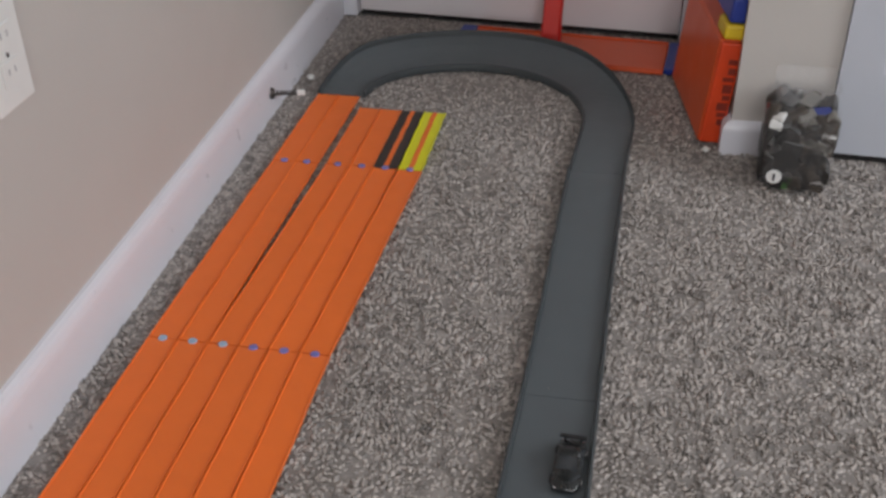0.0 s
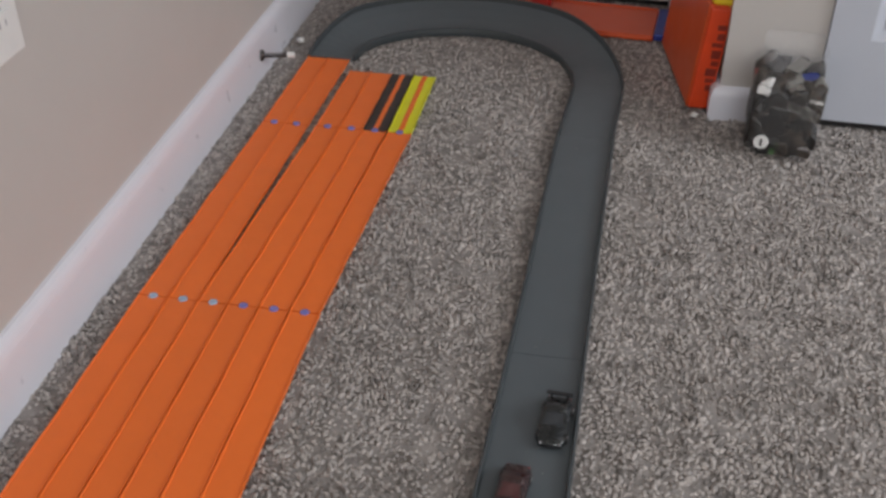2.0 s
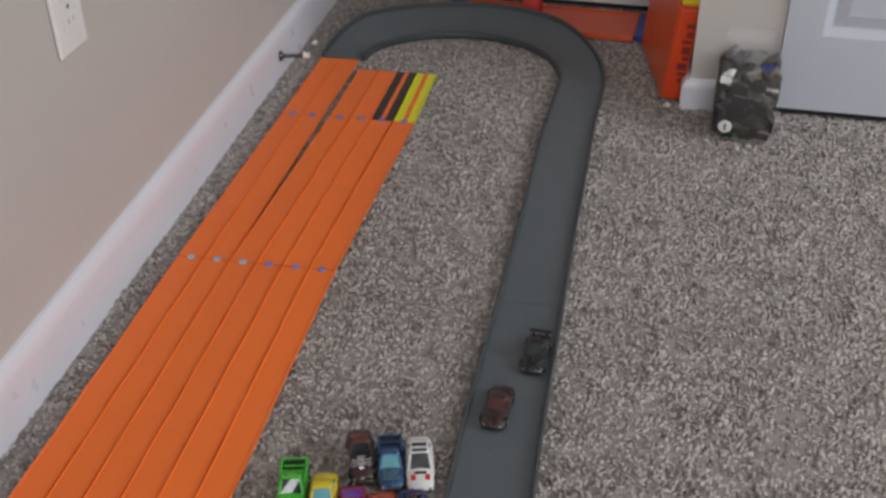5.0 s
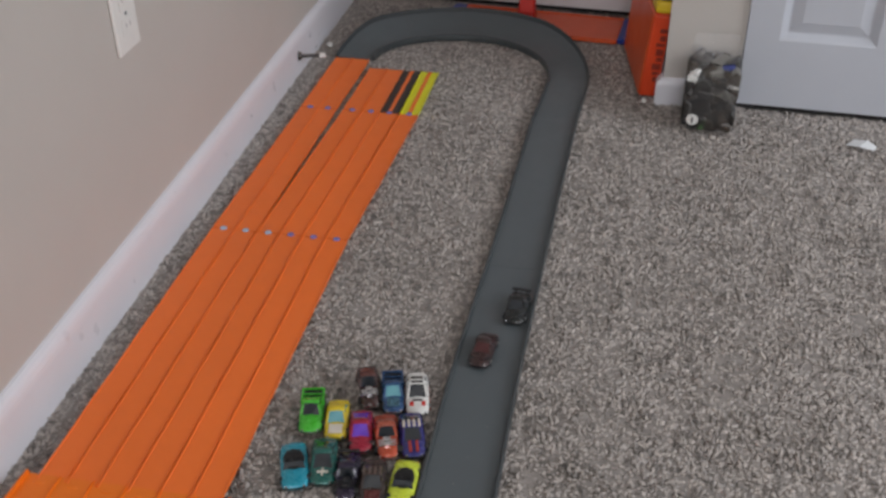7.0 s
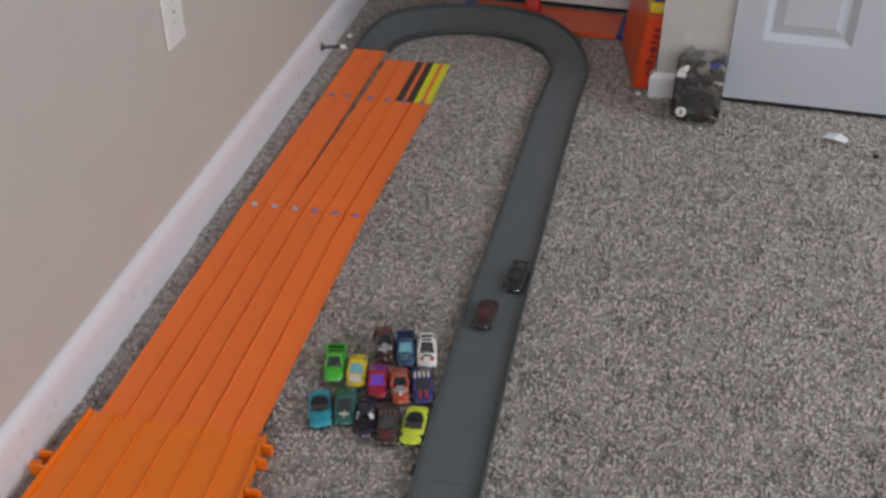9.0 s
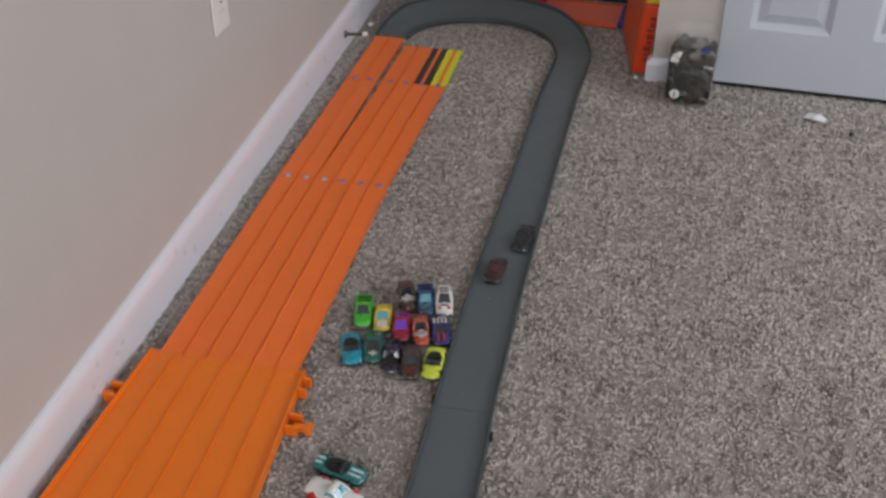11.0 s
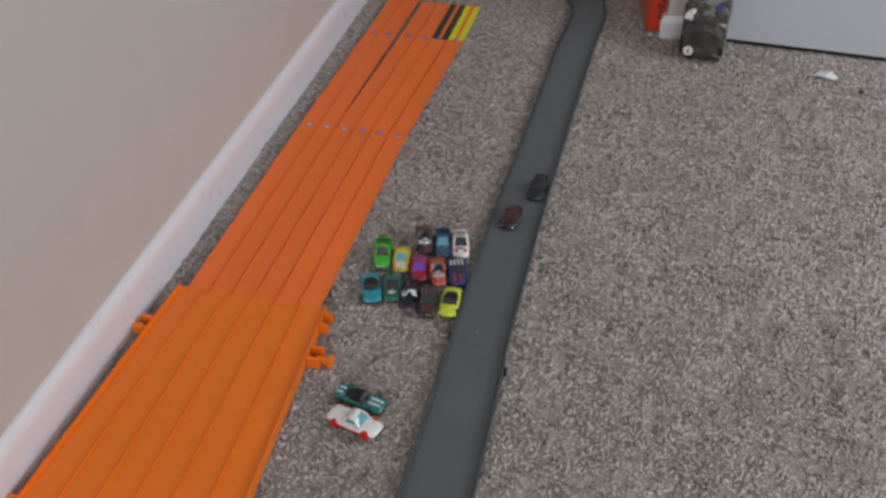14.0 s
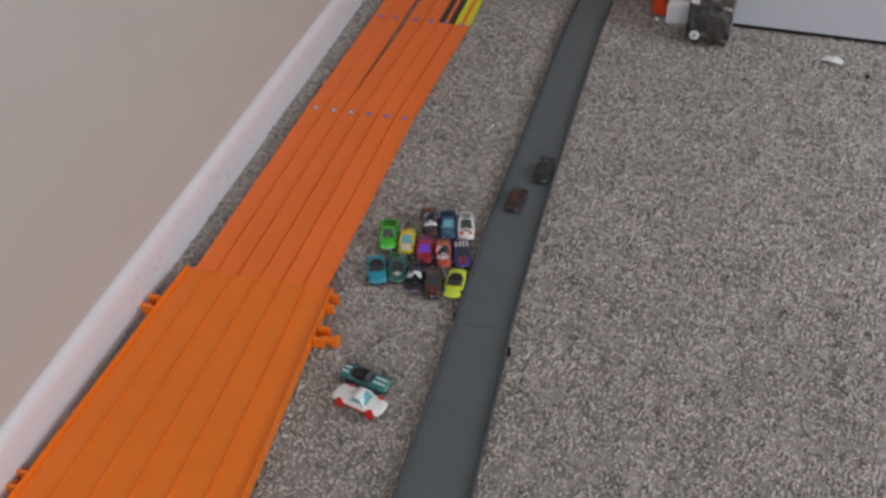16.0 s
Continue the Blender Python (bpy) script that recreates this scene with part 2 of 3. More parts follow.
# ---- carpet ----
def carpet():
    bm = bmesh.new()
    bmesh.ops.create_grid(bm, x_segments=220, y_segments=300, size=0.5)
    for v in bm.verts:
        x, y = -0.02 + (v.co.x + 0.5) * 3.6, REAR - 0.02 + (v.co.y + 0.5) * (BACK + 0.1 - REAR)
        v.co = Vector((x, y, -0.0035 + 0.001 * noise.noise(Vector((x * 9, y * 9, 0)))))
    floor = tagged(part("floor", bm, BACKING, smooth=True), "beige grey cut-pile carpet covering the whole floor", "carpet", kind="structure")
    # tufts of twisted yarn
    r = np.random.RandomState(3)
    spots = []
    for x0, x1, y0, y1, step in ((0.0, 1.75, -0.40, FRONT, 0.0054), (0.0, 0.83, FRONT, BACK, 0.0070)):
        gx, gy = np.meshgrid(np.arange(x0, x1, step), np.arange(y0, y1, step))
        spots.append(np.stack([gx.ravel(), gy.ravel()], 1) + r.uniform(-0.5, 0.5, (gx.size, 2)) * step * 1.3)
    at = np.concatenate(spots)
    n = len(at)
    turn = r.uniform(0, 2 * np.pi, n)
    clump = np.array([0.6 * noise.noise(Vector((p[0] * 24, p[1] * 30, 1.0))) + 1.1 * noise.noise(Vector((p[0] * 52, p[1] * 74, 4.0))) for p in at])
    lean_way = np.array([noise.noise(Vector((p[0] * 14, p[1] * 14, 7.0))) for p in at]) * 6 + r.uniform(-0.8, 0.8, n)
    high = np.maximum(0.003, 0.0064 + 0.0052 * clump + r.uniform(-0.0014, 0.0014, n))
    lean = r.uniform(0.001, 0.008, n)
    wide = r.uniform(0.0022, 0.0044, n)
    verts = np.zeros((n, 7, 3))
    for k in range(3):
        a = turn + k * 2.094
        verts[:, k, 0], verts[:, k, 1], verts[:, k, 2] = at[:, 0] + wide * 0.8 * np.cos(a), at[:, 1] + wide * 0.8 * np.sin(a), -0.008
        verts[:, 3 + k, 0] = at[:, 0] + wide * np.cos(a + 0.5) + 0.6 * lean * np.cos(lean_way)
        verts[:, 3 + k, 1] = at[:, 1] + wide * np.sin(a + 0.5) + 0.6 * lean * np.sin(lean_way)
        verts[:, 3 + k, 2] = -0.006 + high * 0.62
    verts[:, 6, 0], verts[:, 6, 1], verts[:, 6, 2] = at[:, 0] + lean * np.cos(lean_way), at[:, 1] + lean * np.sin(lean_way), -0.006 + high
    base = (np.arange(n) * 7)[:, None]
    quads = np.concatenate([base + np.array(q) for q in ((0, 1, 4, 3), (1, 2, 5, 4), (2, 0, 3, 5))])
    tris = np.concatenate([base + np.array(q) for q in ((3, 4, 6), (4, 5, 6), (5, 3, 6))])
    me = bpy.data.meshes.new("carpet_pile")
    me.from_pydata(verts.reshape(-1, 3).tolist(), [], quads.tolist() + tris.tolist())
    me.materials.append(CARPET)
    for f in me.polygons:
        f.use_smooth = True
    pile = new("carpet_pile", me)
    pile.parent = floor
    tagged(pile, "beige and grey twisted carpet yarn tufts", "", kind="stuff")


carpet()


# ---- orange lanes ----
def lane_sweep(points, half, profile):
    """Sweep a profile of (across in half widths plus metres, up) along points of (x, y, z)."""
    rings = []
    for x, y, z in points:
        rings.append([(x + a * half + b, y, z + u) for a, b, u in profile])
    return loft(rings)


BED = [(-1, 0, 0.000), (1, 0, 0.000), (1, 0, 0.0050), (1, -0.0014, 0.0050), (1, -0.0022, 0.0035), (-1, 0.0022, 0.0035), (-1, 0.0014, 0.0050), (-1, 0, 0.0050)]
AT_GATE = [0.086 + 0.0412 * k for k in range(6)]
AT_A = [0.084 + 0.0410 * k for k in range(6)]
AT_B = [0.093, 0.132, 0.186, 0.227, 0.267, 0.3095]
AT_END = [0.0965, 0.1375, 0.190, 0.2305, 0.270, 0.311]
for k in range(6):
    last = 1.775 if k < 2 else 1.728
    colour = (BLACK_T, YELLOW_T)[k - 4] if k > 3 else ORANGE
    extra = " with a black end" if k == 4 else " with a yellow end" if k == 5 else ""
    lane = thing("track_lane", "orange plastic toy track lane" + extra + " on the carpet", "toy track", group="six orange lanes side by side")
    spans = [((AT_GATE[k], 0.400, 0.0105), (AT_A[k], 1.014, 0.004), ORANGE), ((AT_A[k], 1.016, 0.004), (AT_B[k], 1.508, 0.003), ORANGE), ((AT_B[k], 1.510, 0.003), (AT_END[k], last, 0.003), colour)]
    for (xa, ya, za), (xb, yb, zb), m in spans:
        pts = [(xa + (xb - xa) * i / 8 + 0.0006 * math.sin(9 * i + k), ya + (yb - ya) * i / 8, za + (zb - za) * i / 8) for i in range(9)]
        part("track_section", lane_sweep(pts, 0.0196, BED), m, lane)
        if m is not ORANGE:
            part("centre_stripe", lane_sweep([(x, y, z + 0.0036) for x, y, z in pts], 0.0042, [(-1, 0, 0), (1, 0, 0), (1, 0, 0.0006), (-1, 0, 0.0006)]), ORANGE, lane, "orange stripe")
    for x, y in ((AT_A[k], 1.015), (AT_B[k], 1.509)):
        pin = tube(0.0062, 0.0057, 0.0024, 14, bevel=0.0005)
        bmesh.ops.translate(pin, verts=pin.verts, vec=(x, y, 0.0078))
        part("connector_pin", pin, PIN if k > 2 or y > 1.2 else PIN_PALE, lane, "violet plastic connector pin" if k > 2 or y > 1.2 else "pale blue plastic connector pin")


# ---- orange six-lane starting ramp ----
def ramp():
    gate = thing("starting_ramp", "bright orange plastic six-lane starting ramp beside the wall", "toy ramp")
    y0, y1 = 0.408, -0.42

    def edge(y):
        s = (0.408 - y) / 0.52
        return 0.047 - 0.016 * s, 0.326 + 0.030 * s, 0.010 + 0.006 * s

    def across(y, f, up=0.0):
        a, b, z = edge(y)
        return (a + (b - a) * f, y, z + up)

    ys = [y0 + (y1 - y0) * i / 12 for i in range(13)]
    bm = loft([[across(y, 0.012, 0), across(y, 0.988, 0), across(y, 0.988, 0.004), across(y, 0.012, 0.004)] for y in ys])
    part("bed", bm, ORANGE_GATE, gate)
    for k in range(7):
        f = (0.012 + 0.976 * k / 6)
        w, h = (0.0075, 0.0105) if k in (0, 6) else (0.0036, 0.0066)
        bm = loft([[across(y, f - w, -0.008 if k in (0, 6) else 0.002), across(y, f + w, -0.008 if k in (0, 6) else 0.002), across(y, f + w * 0.7, h), across(y, f - w * 0.7, h)] for y in ys])
        bmesh.ops.bevel(bm, geom=[e for e in bm.edges if abs(e.verts[0].co.y - e.verts[1].co.y) > 0.02], offset=0.0006, segments=2, affect="EDGES")
        part("side_rail" if k in (0, 6) else "lane_divider", bm, ORANGE_GATE, gate)
    for k in range(6):
        f = 0.012 + 0.976 * (k + 0.5) / 6
        a = across(0.395, f, 0.004)
        lip = tube(0.0085, 0.0075, 0.0022, 18, bevel=0.0006)
        bmesh.ops.scale(lip, verts=lip.verts, vec=(1.0, 0.45, 1.0))
        bmesh.ops.translate(lip, verts=lip.verts, vec=a)
        part("joint_tab", lip, ORANGE_GATE, gate)
    for side, y in ((0, 0.298), (1, 0.372), (1, 0.288), (0, -0.105), (1, -0.11)):
        x = edge(y)[side]
        s = -1 if side == 0 else 1
        small = y > 0.36
        out = 0.014 if small else 0.022
        for dy in (-0.0135, 0.0135):
            part("clip_arm", box(min(x, x + s * out), max(x, x + s * out), y + dy - 0.0025, y + dy + 0.0025, 0.001, 0.022, 0.001), ORANGE_GATE, gate)
        if not small:
            tip = sorted((x + s * out * 0.5, x + s * 0.040))
            part("clip_tongue", box(tip[0], tip[1], y - 0.007, y + 0.004, 0.003, 0.013, 0.0012), ORANGE_GATE, gate)
            part("clip_tip", box(min(x + s * 0.032, x + s * 0.041), max(x + s * 0.032, x + s * 0.041), y - 0.012, y + 0.008, 0.001, 0.015, 0.0012), ORANGE_GATE, gate)


ramp()


# ---- grey two-lane circuit ----
def grey_track():
    track = thing("race_track", "dark grey plastic race track with raised rims and a banked bend", "toy track")

    def bed(path):
        """path: rows of (inner x, inner y, inner z, outer x, outer y, outer z); a U-shaped section between the two lips."""
        rings, rim_in, rim_out = [], [], []
        for ix, iy, iz, ox, oy, oz in path:
            a, b = Vector((ix, iy, iz)), Vector((ox, oy, oz))
            across = (b - a).normalized()
            up = Vector((0, 0, 1))
            lo = lambda f, u: a + (b - a) * f + up * u  # noqa: E731
            s = 0.16 * abs(oz - iz)
            rings.append([lo(0, 0), lo(0.25, -0.75 * s), lo(0.5, -s), lo(0.75, -0.75 * s), lo(1, 0), lo(1, 0.004), lo(0.75, 0.0035 - 0.75 * s), lo(0.5, 0.0032 - s), lo(0.25, 0.0035 - 0.75 * s), lo(0, 0.004)])
            for rows, o, s in ((rim_in, a, 1), (rim_out, b, -1)):
                rows.append([o + up * -0.002, o + across * s * 0.0045 + up * 0.0035, o + across * s * 0.0036 + up * 0.0115, o + across * s * 0.0022 + up * 0.013, o + up * 0.0125, o - across * s * 0.0012 + up * 0.006])
        section = part("track_section", loft(rings), GREY, track, smooth=False)
        for rows in (rim_in, rim_out):
            part("rim", loft(rows), GREY_RIM, section)
        return section

    def inner(y):
        return 0.547 + (0.021 * (y - 0.7) / 0.85 if y > 0.7 else 0) + (0.003 * (0.4 - y) if y < 0.4 else 0)

    def width(y):
        return 0.0985 if y > 0.38 else 0.101 + 0.02 * (0.38 - y)

    for y0, y1, lift in ((-0.45, 0.3814, 0.002), (0.383, 0.9862, 0.001), (0.987, 1.5515, 0.001)):
        ys = [y0 + (y1 - y0) * i / 10 for i in range(11)]
        bed([(inner(y) + 0.0012 * math.sin(7 * y), y, lift, inner(y) + width(y) - (0.005 if y > 1.2 else 0.005 * max(0, y - 0.6) / 0.6), y, lift) for y in ys])
    # banked bend: the outer rim climbs from the ends to the top
    cx, cy, r0, r1 = 0.373, 1.727, 0.207, 0.298
    path = [(0.5685, 1.552, 0.001, 0.6610, 1.552, 0.001)]
    n = 40

    def along(r, a):
        foot = cy if a < math.pi / 2 else 1.782
        return foot + (cy + 1.015 * r - foot) * math.sin(a)

    for i in range(n + 1):
        a = math.pi * i / n
        f = min(1.0, i / 13, (n - i) / 9)
        lift = 0.037 * f * f * (3 - 2 * f)
        path.append((cx + r0 * math.cos(a), along(r0, a), 0.002, cx + r1 * math.cos(a), along(r1, a), 0.002 + lift))
    bend = bed(path)
    bend["label"] = "banked bend"
    for x, y in ((0.545, 0.395), (0.652, 0.33)):
        part("joint_clip", box(x - 0.0022, x + 0.0022, y - 0.006, y + 0.006, 0.0, 0.012, 0.0008), BLACK, track)


grey_track()


# ---- small things round the wall ----
def outlet():
    ob = thing("wall_outlet", "white plastic double wall outlet with its cover plate", "wall outlet")
    part("cover_plate", box(0.0005, 0.0065, 0.917, 0.988, 0.362, 0.478, 0.0025), WHITE, ob)
    for z in (0.401, 0.440):
        face = part("socket", box(0.0066, 0.0085, 0.936, 0.969, z - 0.014, z + 0.014, 0.0012), WHITE, ob)
        for dy in (-0.006, 0.006):
            part("slot", box(0.0086, 0.0089, 0.9525 + dy - 0.0011, 0.9525 + dy + 0.0011, z - 0.001, z + 0.006), SLOT, face)
    screw = tube(0.0028, 0.0028, 0.0012, 12, "x")
    bmesh.ops.translate(screw, verts=screw.verts, vec=(0.0071, 0.9525, 0.4205))
    part("screw", screw, CHROME, ob)


outlet()


def door_stop():
    ob = thing("door_stop", "dark spring door stop with a white rubber tip on the baseboard", "door stop", pose(0.0145, 1.69, 0.042, 0, 0, 12))
    bm = tube(0.011, 0.008, 0.006, 16, "x")
    bmesh.ops.translate(bm, verts=bm.verts, vec=(0.003, 0, 0))
    part("mounting_flange", bm, SPRING, ob)
    curve = bpy.data.curves.new("coil", "CURVE")
    curve.dimensions, curve.bevel_depth, curve.bevel_resolution = "3D", 0.0009, 1
    line = curve.splines.new("POLY")
    line.points.add(119)
    for i, p in enumerate(line.points):
        a = i * 0.95
        p.co = (0.004 + i * 0.00036, 0.0040 * math.cos(a), 0.0040 * math.sin(a), 1)
    curve.materials.append(SPRING)
    coil = new("coil", curve)
    coil.parent = ob
    bm = tube(0.0062, 0.0056, 0.014, 16, "x", 0.0015)
    bmesh.ops.translate(bm, verts=bm.verts, vec=(0.054, 0, 0))
    part("tip", bm, WHITE, ob, "white rubber tip")


door_stop()


def crumb(name, x, y, r, m, label, category):
    bm = bmesh.new()
    bmesh.ops.create_icosphere(bm, subdivisions=2, radius=r)
    for v in bm.verts:
        v.co *= 1 + 0.35 * noise.noise(v.co * 300 + Vector((x, y, 0)) * 50)
        v.co.z *= 0.75
    tagged(part(name, bm, m, None, smooth=True, place=Matrix.Translation((x, y, 0.002 + r * 0.5))), label, category)


crumb("plastic_bead", 0.040, 1.85, 0.008, WHITE, "small white plastic piece on the carpet by the baseboard", "toy piece")
crumb("plastic_bead", 0.793, 1.664, 0.006, WHITE, "tiny white plastic piece lying beside the orange case", "toy piece")
crumb("carpet_speck", 1.30, 1.462, 0.006, BLACK, "small dark crumb on the carpet", "crumb")


def scrap():
    ob = thing("paper_scrap", "small folded scrap of white paper on the carpet", "paper scrap", pose(1.224, 1.527, 0.004, 4, -6, -38))
    bm = bmesh.new()
    for pts in (((-0.026, -0.014, 0.001), (0.004, -0.016, 0.006), (0.004, 0.014, 0.007), (-0.024, 0.013, 0.002)), ((0.004, -0.016, 0.0062), (0.030, -0.007, 0.001), (0.026, 0.010, 0.002), (0.004, 0.014, 0.0072))):
        low = [bm.verts.new(p) for p in pts]
        high = [bm.verts.new((p[0], p[1], p[2] + 0.0012)) for p in pts]
        bm.faces.new(low), bm.faces.new(high)
        for i in range(4):
            bm.faces.new((low[i], low[(i + 1) % 4], high[(i + 1) % 4], high[i]))
    part("sheet", bm, PAPER, ob)


scrap()


# ---- things in the recess ----
def launcher():
    ob = thing("track_toy", "flat orange toy track base with blue ends and red upright", "toy track set", pose(0.522, 2.066, 0, 0, 0, -5))
    part("base", box(-0.205, 0.205, -0.075, 0.075, 0.0, 0.009, 0.003), CASE, ob)
    for x in (-0.218, 0.222):
        part("end_block", box(x - 0.0165, x + 0.0165, -0.07, 0.07, 0.0, 0.014, 0.003), BLUE, ob, "blue plastic end block")
    for y in (-0.071, 0.071):
        part("guide_rail", box(-0.203, 0.203, y - 0.003, y + 0.003, 0.009, 0.012, 0.001), CASE, ob)
    rings = []
    for z, w, d, y in ((0.007, 0.024, 0.019, 0.0), (0.03, 0.021, 0.016, 0.006), (0.07, 0.019, 0.014, 0.018), (0.12, 0.020, 0.014, 0.034), (0.18, 0.023, 0.016, 0.05), (0.20, 0.020, 0.013, 0.054)):
        rings.append([(-0.033 + w * sx, y + d * sy, z) for sx, sy in ((-1, -0.6), (-0.8, -1), (0.8, -1), (1, -0.6), (1, 0.6), (0.8, 1), (-0.8, 1), (-1, 0.6))])
    part("upright", loft(rings), RED, ob, "glossy red plastic upright", smooth=False)


launcher()


def case():
    ob = thing("carry_case", "orange plastic toy case standing on edge against the wall", "toy case", pose(0.800, 1.698, 0, 0, 5, 9))
    part("shell", box(-0.021, 0.017, 0.0, 0.275, 0.0, 0.190, 0.006, 3), CASE, ob)
    part("spine", box(-0.019, 0.019, -0.006, 0.004, 0.003, 0.186, 0.004, 3), CASE_SIDE, ob, "orange-red spine")
    for i, (z, h) in enumerate(((0.038, 0.011), (0.053, 0.008), (0.065, 0.014), (0.084, 0.009), (0.097, 0.015), (0.118, 0.007), (0.130, 0.012), (0.148, 0.009))):
        part("lettering_bar", box(0.002 - 0.003 * (i % 3), 0.0145, -0.0066, -0.0058, z, z + h), MAROON, ob, "dark lettering as plain bars")
    part("latch", box(-0.019, 0.021, -0.008, 0.05, 0.191, 0.217, 0.006, 3), YELLOW, ob, "yellow plastic latch block")
    part("handle", box(-0.015, 0.017, -0.004, 0.10, 0.218, 0.26, 0.006, 3), BLUE, ob, "blue plastic handle")


case()


def rounded(r, k, n=10):
    out = []
    for cx, cy, a0 in ((1, 1, 0), (-1, 1, 90), (-1, -1, 180), (1, -1, 270)):
        for i in range(n):
            a = radians(a0 + 90 * i / (n - 1))
            out.append((cx * (r - k) + k * math.cos(a), cy * (r - k) + k * math.sin(a)))
    return out


def jar():
    ob = thing("plastic_jar", "clear square plastic jar filled with dark toy pieces", "jar", pose(0.925, 1.591, 0.0, 0, 0, -4))
    half = 0.0555
    shell = [(0.88, 0.002), (0.95, 0.005), (0.98, 0.012), (1.03, 0.128), (1.01, 0.138), (0.95, 0.146), (0.84, 0.150), (0.995, 0.120), (0.95, 0.014), (0.88, 0.006)]
    glass = part("jar_wall", loft([[(x, y, z) for x, y in rounded(half * r, 0.016)] for r, z in shell]), CLEAR, ob, "clear plastic", smooth=True)
    glass.visible_shadow = False
    collar = [(0.82, 0.1502), (0.84, 0.152), (0.84, 0.170), (0.87, 0.172), (0.87, 0.177), (0.81, 0.177), (0.81, 0.152)]
    neck = part("jar_neck", loft([[(x, y, z) for x, y in rounded(half * r, 0.020)] for r, z in collar]), CLEAR_NECK, ob, "clear plastic neck", smooth=True)
    neck.visible_shadow = False
    r = random.Random(11)
    tints = [mat("dark_toy_piece", (0.016, 0.013, 0.011), 0.32, vary=0.1), mat("brown_toy_piece", (0.040, 0.028, 0.019), 0.4), mat("grey_toy_piece", (0.20, 0.19, 0.17), 0.35), BLUE, WHITE, mat("green_toy_piece", (0.05, 0.12, 0.03), 0.5), mat("dull_red_toy_piece", (0.25, 0.03, 0.03), 0.5)]
    wall_at = half * 0.955

    def piece(x, y, z, a, b, c, turn, tint):
        """A rounded lump, pressed flat where it meets the jar."""
        m = pose(x, y, z, *turn)
        bm = box(-a, a, -b, b, -c, c, min(a, b, c) * 0.4, 2)
        for v in bm.verts:
            p = m @ (v.co * (1 + 0.3 * noise.noise(v.co * 60 + Vector((x * 90, y * 90, z * 90)))))
            v.co = Vector((max(-wall_at, min(wall_at, p.x)), max(-wall_at, min(wall_at, p.y)), max(0.007, p.z)))
        part("toy_piece", bm, tint, ob, smooth=True)

    for i in range(190):
        z = 0.014 + 0.108 * (i / 190)
        which = 0 if r.random() < 0.80 else r.choice((0, 1, 1, 0, 1, 6))
        if z > 0.098:
            which = r.choice((0, 0, 2, 0, 0, 1, 0, 1))
        size = [r.uniform(0.010, 0.022) for _ in range(3)]
        piece(r.uniform(-0.052, 0.052), r.uniform(-0.052, 0.052), z, size[0], size[1], size[2] * 0.7, [r.uniform(0, 180) for _ in range(3)], tints[which])
    # pieces that show against the front and top
    for x, z, a, c, turn, tint in ((0.020, 0.090, 0.020, 0.008, 24, 2), (0.034, 0.082, 0.014, 0.008, 10, 2), (0.006, 0.098, 0.008, 0.005, 40, 2), (-0.030, 0.020, 0.008, 0.010, 0, 0), (-0.010, 0.018, 0.005, 0.011, 14, 5), (0.034, 0.014, 0.012, 0.005, 8, 1), (-0.018, 0.062, 0.018, 0.006, -34, 1), (0.024, 0.048, 0.020, 0.005, -20, 1), (0.040, 0.106, 0.012, 0.0035, 4, 4), (-0.040, 0.116, 0.010, 0.006, 12, 4)):
        piece(x, -0.050, z, a, 0.006, c, (0, turn, 0), tints[tint])
    for x, y, z, a, b, turn, tint in ((0.034, -0.020, 0.124, 0.013, 0.018, 20, 3), (0.040, -0.040, 0.112, 0.008, 0.010, 0, 3), (0.004, -0.03, 0.126, 0.016, 0.010, 30, 2), (-0.036, -0.040, 0.124, 0.009, 0.008, -20, 4), (-0.044, 0.010, 0.112, 0.010, 0.016, 0, 6), (0.012, 0.020, 0.128, 0.020, 0.012, 60, 2)):
        piece(x, y, z, a, b, 0.006, (10, -8, turn), tints[tint])
    part("round_label", tube(0.012, 0.012, 0.002, 20, "y", 0.0006), WHITE, ob, "white round sticker with a dark bar", place=pose(-0.030, -half - 0.0008, 0.030))
    part("label_bar", box(-0.0015, 0.0015, -half - 0.0032, -half - 0.0019, 0.024, 0.036), BLACK, ob, place=pose(-0.030, 0, 0))


jar()


# ---- toy cars ----
def wheel(parent, x, y, r, w, tyre=TYRE, rim=CHROME):
    t = part("wheel", tube(r, r, w, 18, "x", r * 0.16), tyre, parent, place=pose(x, y, r))
    s = 1 if x > 0 else -1
    part("rim", tube(r * 0.62, r * 0.56, 0.0012, 12, "x"), rim, t, place=pose(s * w * 0.5, 0, 0))


def ring(w, z0, z1, y, crown=0.0012, tuck=0.86):
    return [(-w * tuck, y, z0), (-w, y, z0 + (z1 - z0) * 0.35), (-w * 0.985, y, z0 + (z1 - z0) * 0.72), (-w * 0.86, y, z1), (0, y, z1 + crown), (w * 0.86, y, z1), (w * 0.985, y, z0 + (z1 - z0) * 0.72), (w, y, z0 + (z1 - z0) * 0.35), (w * tuck, y, z0)]


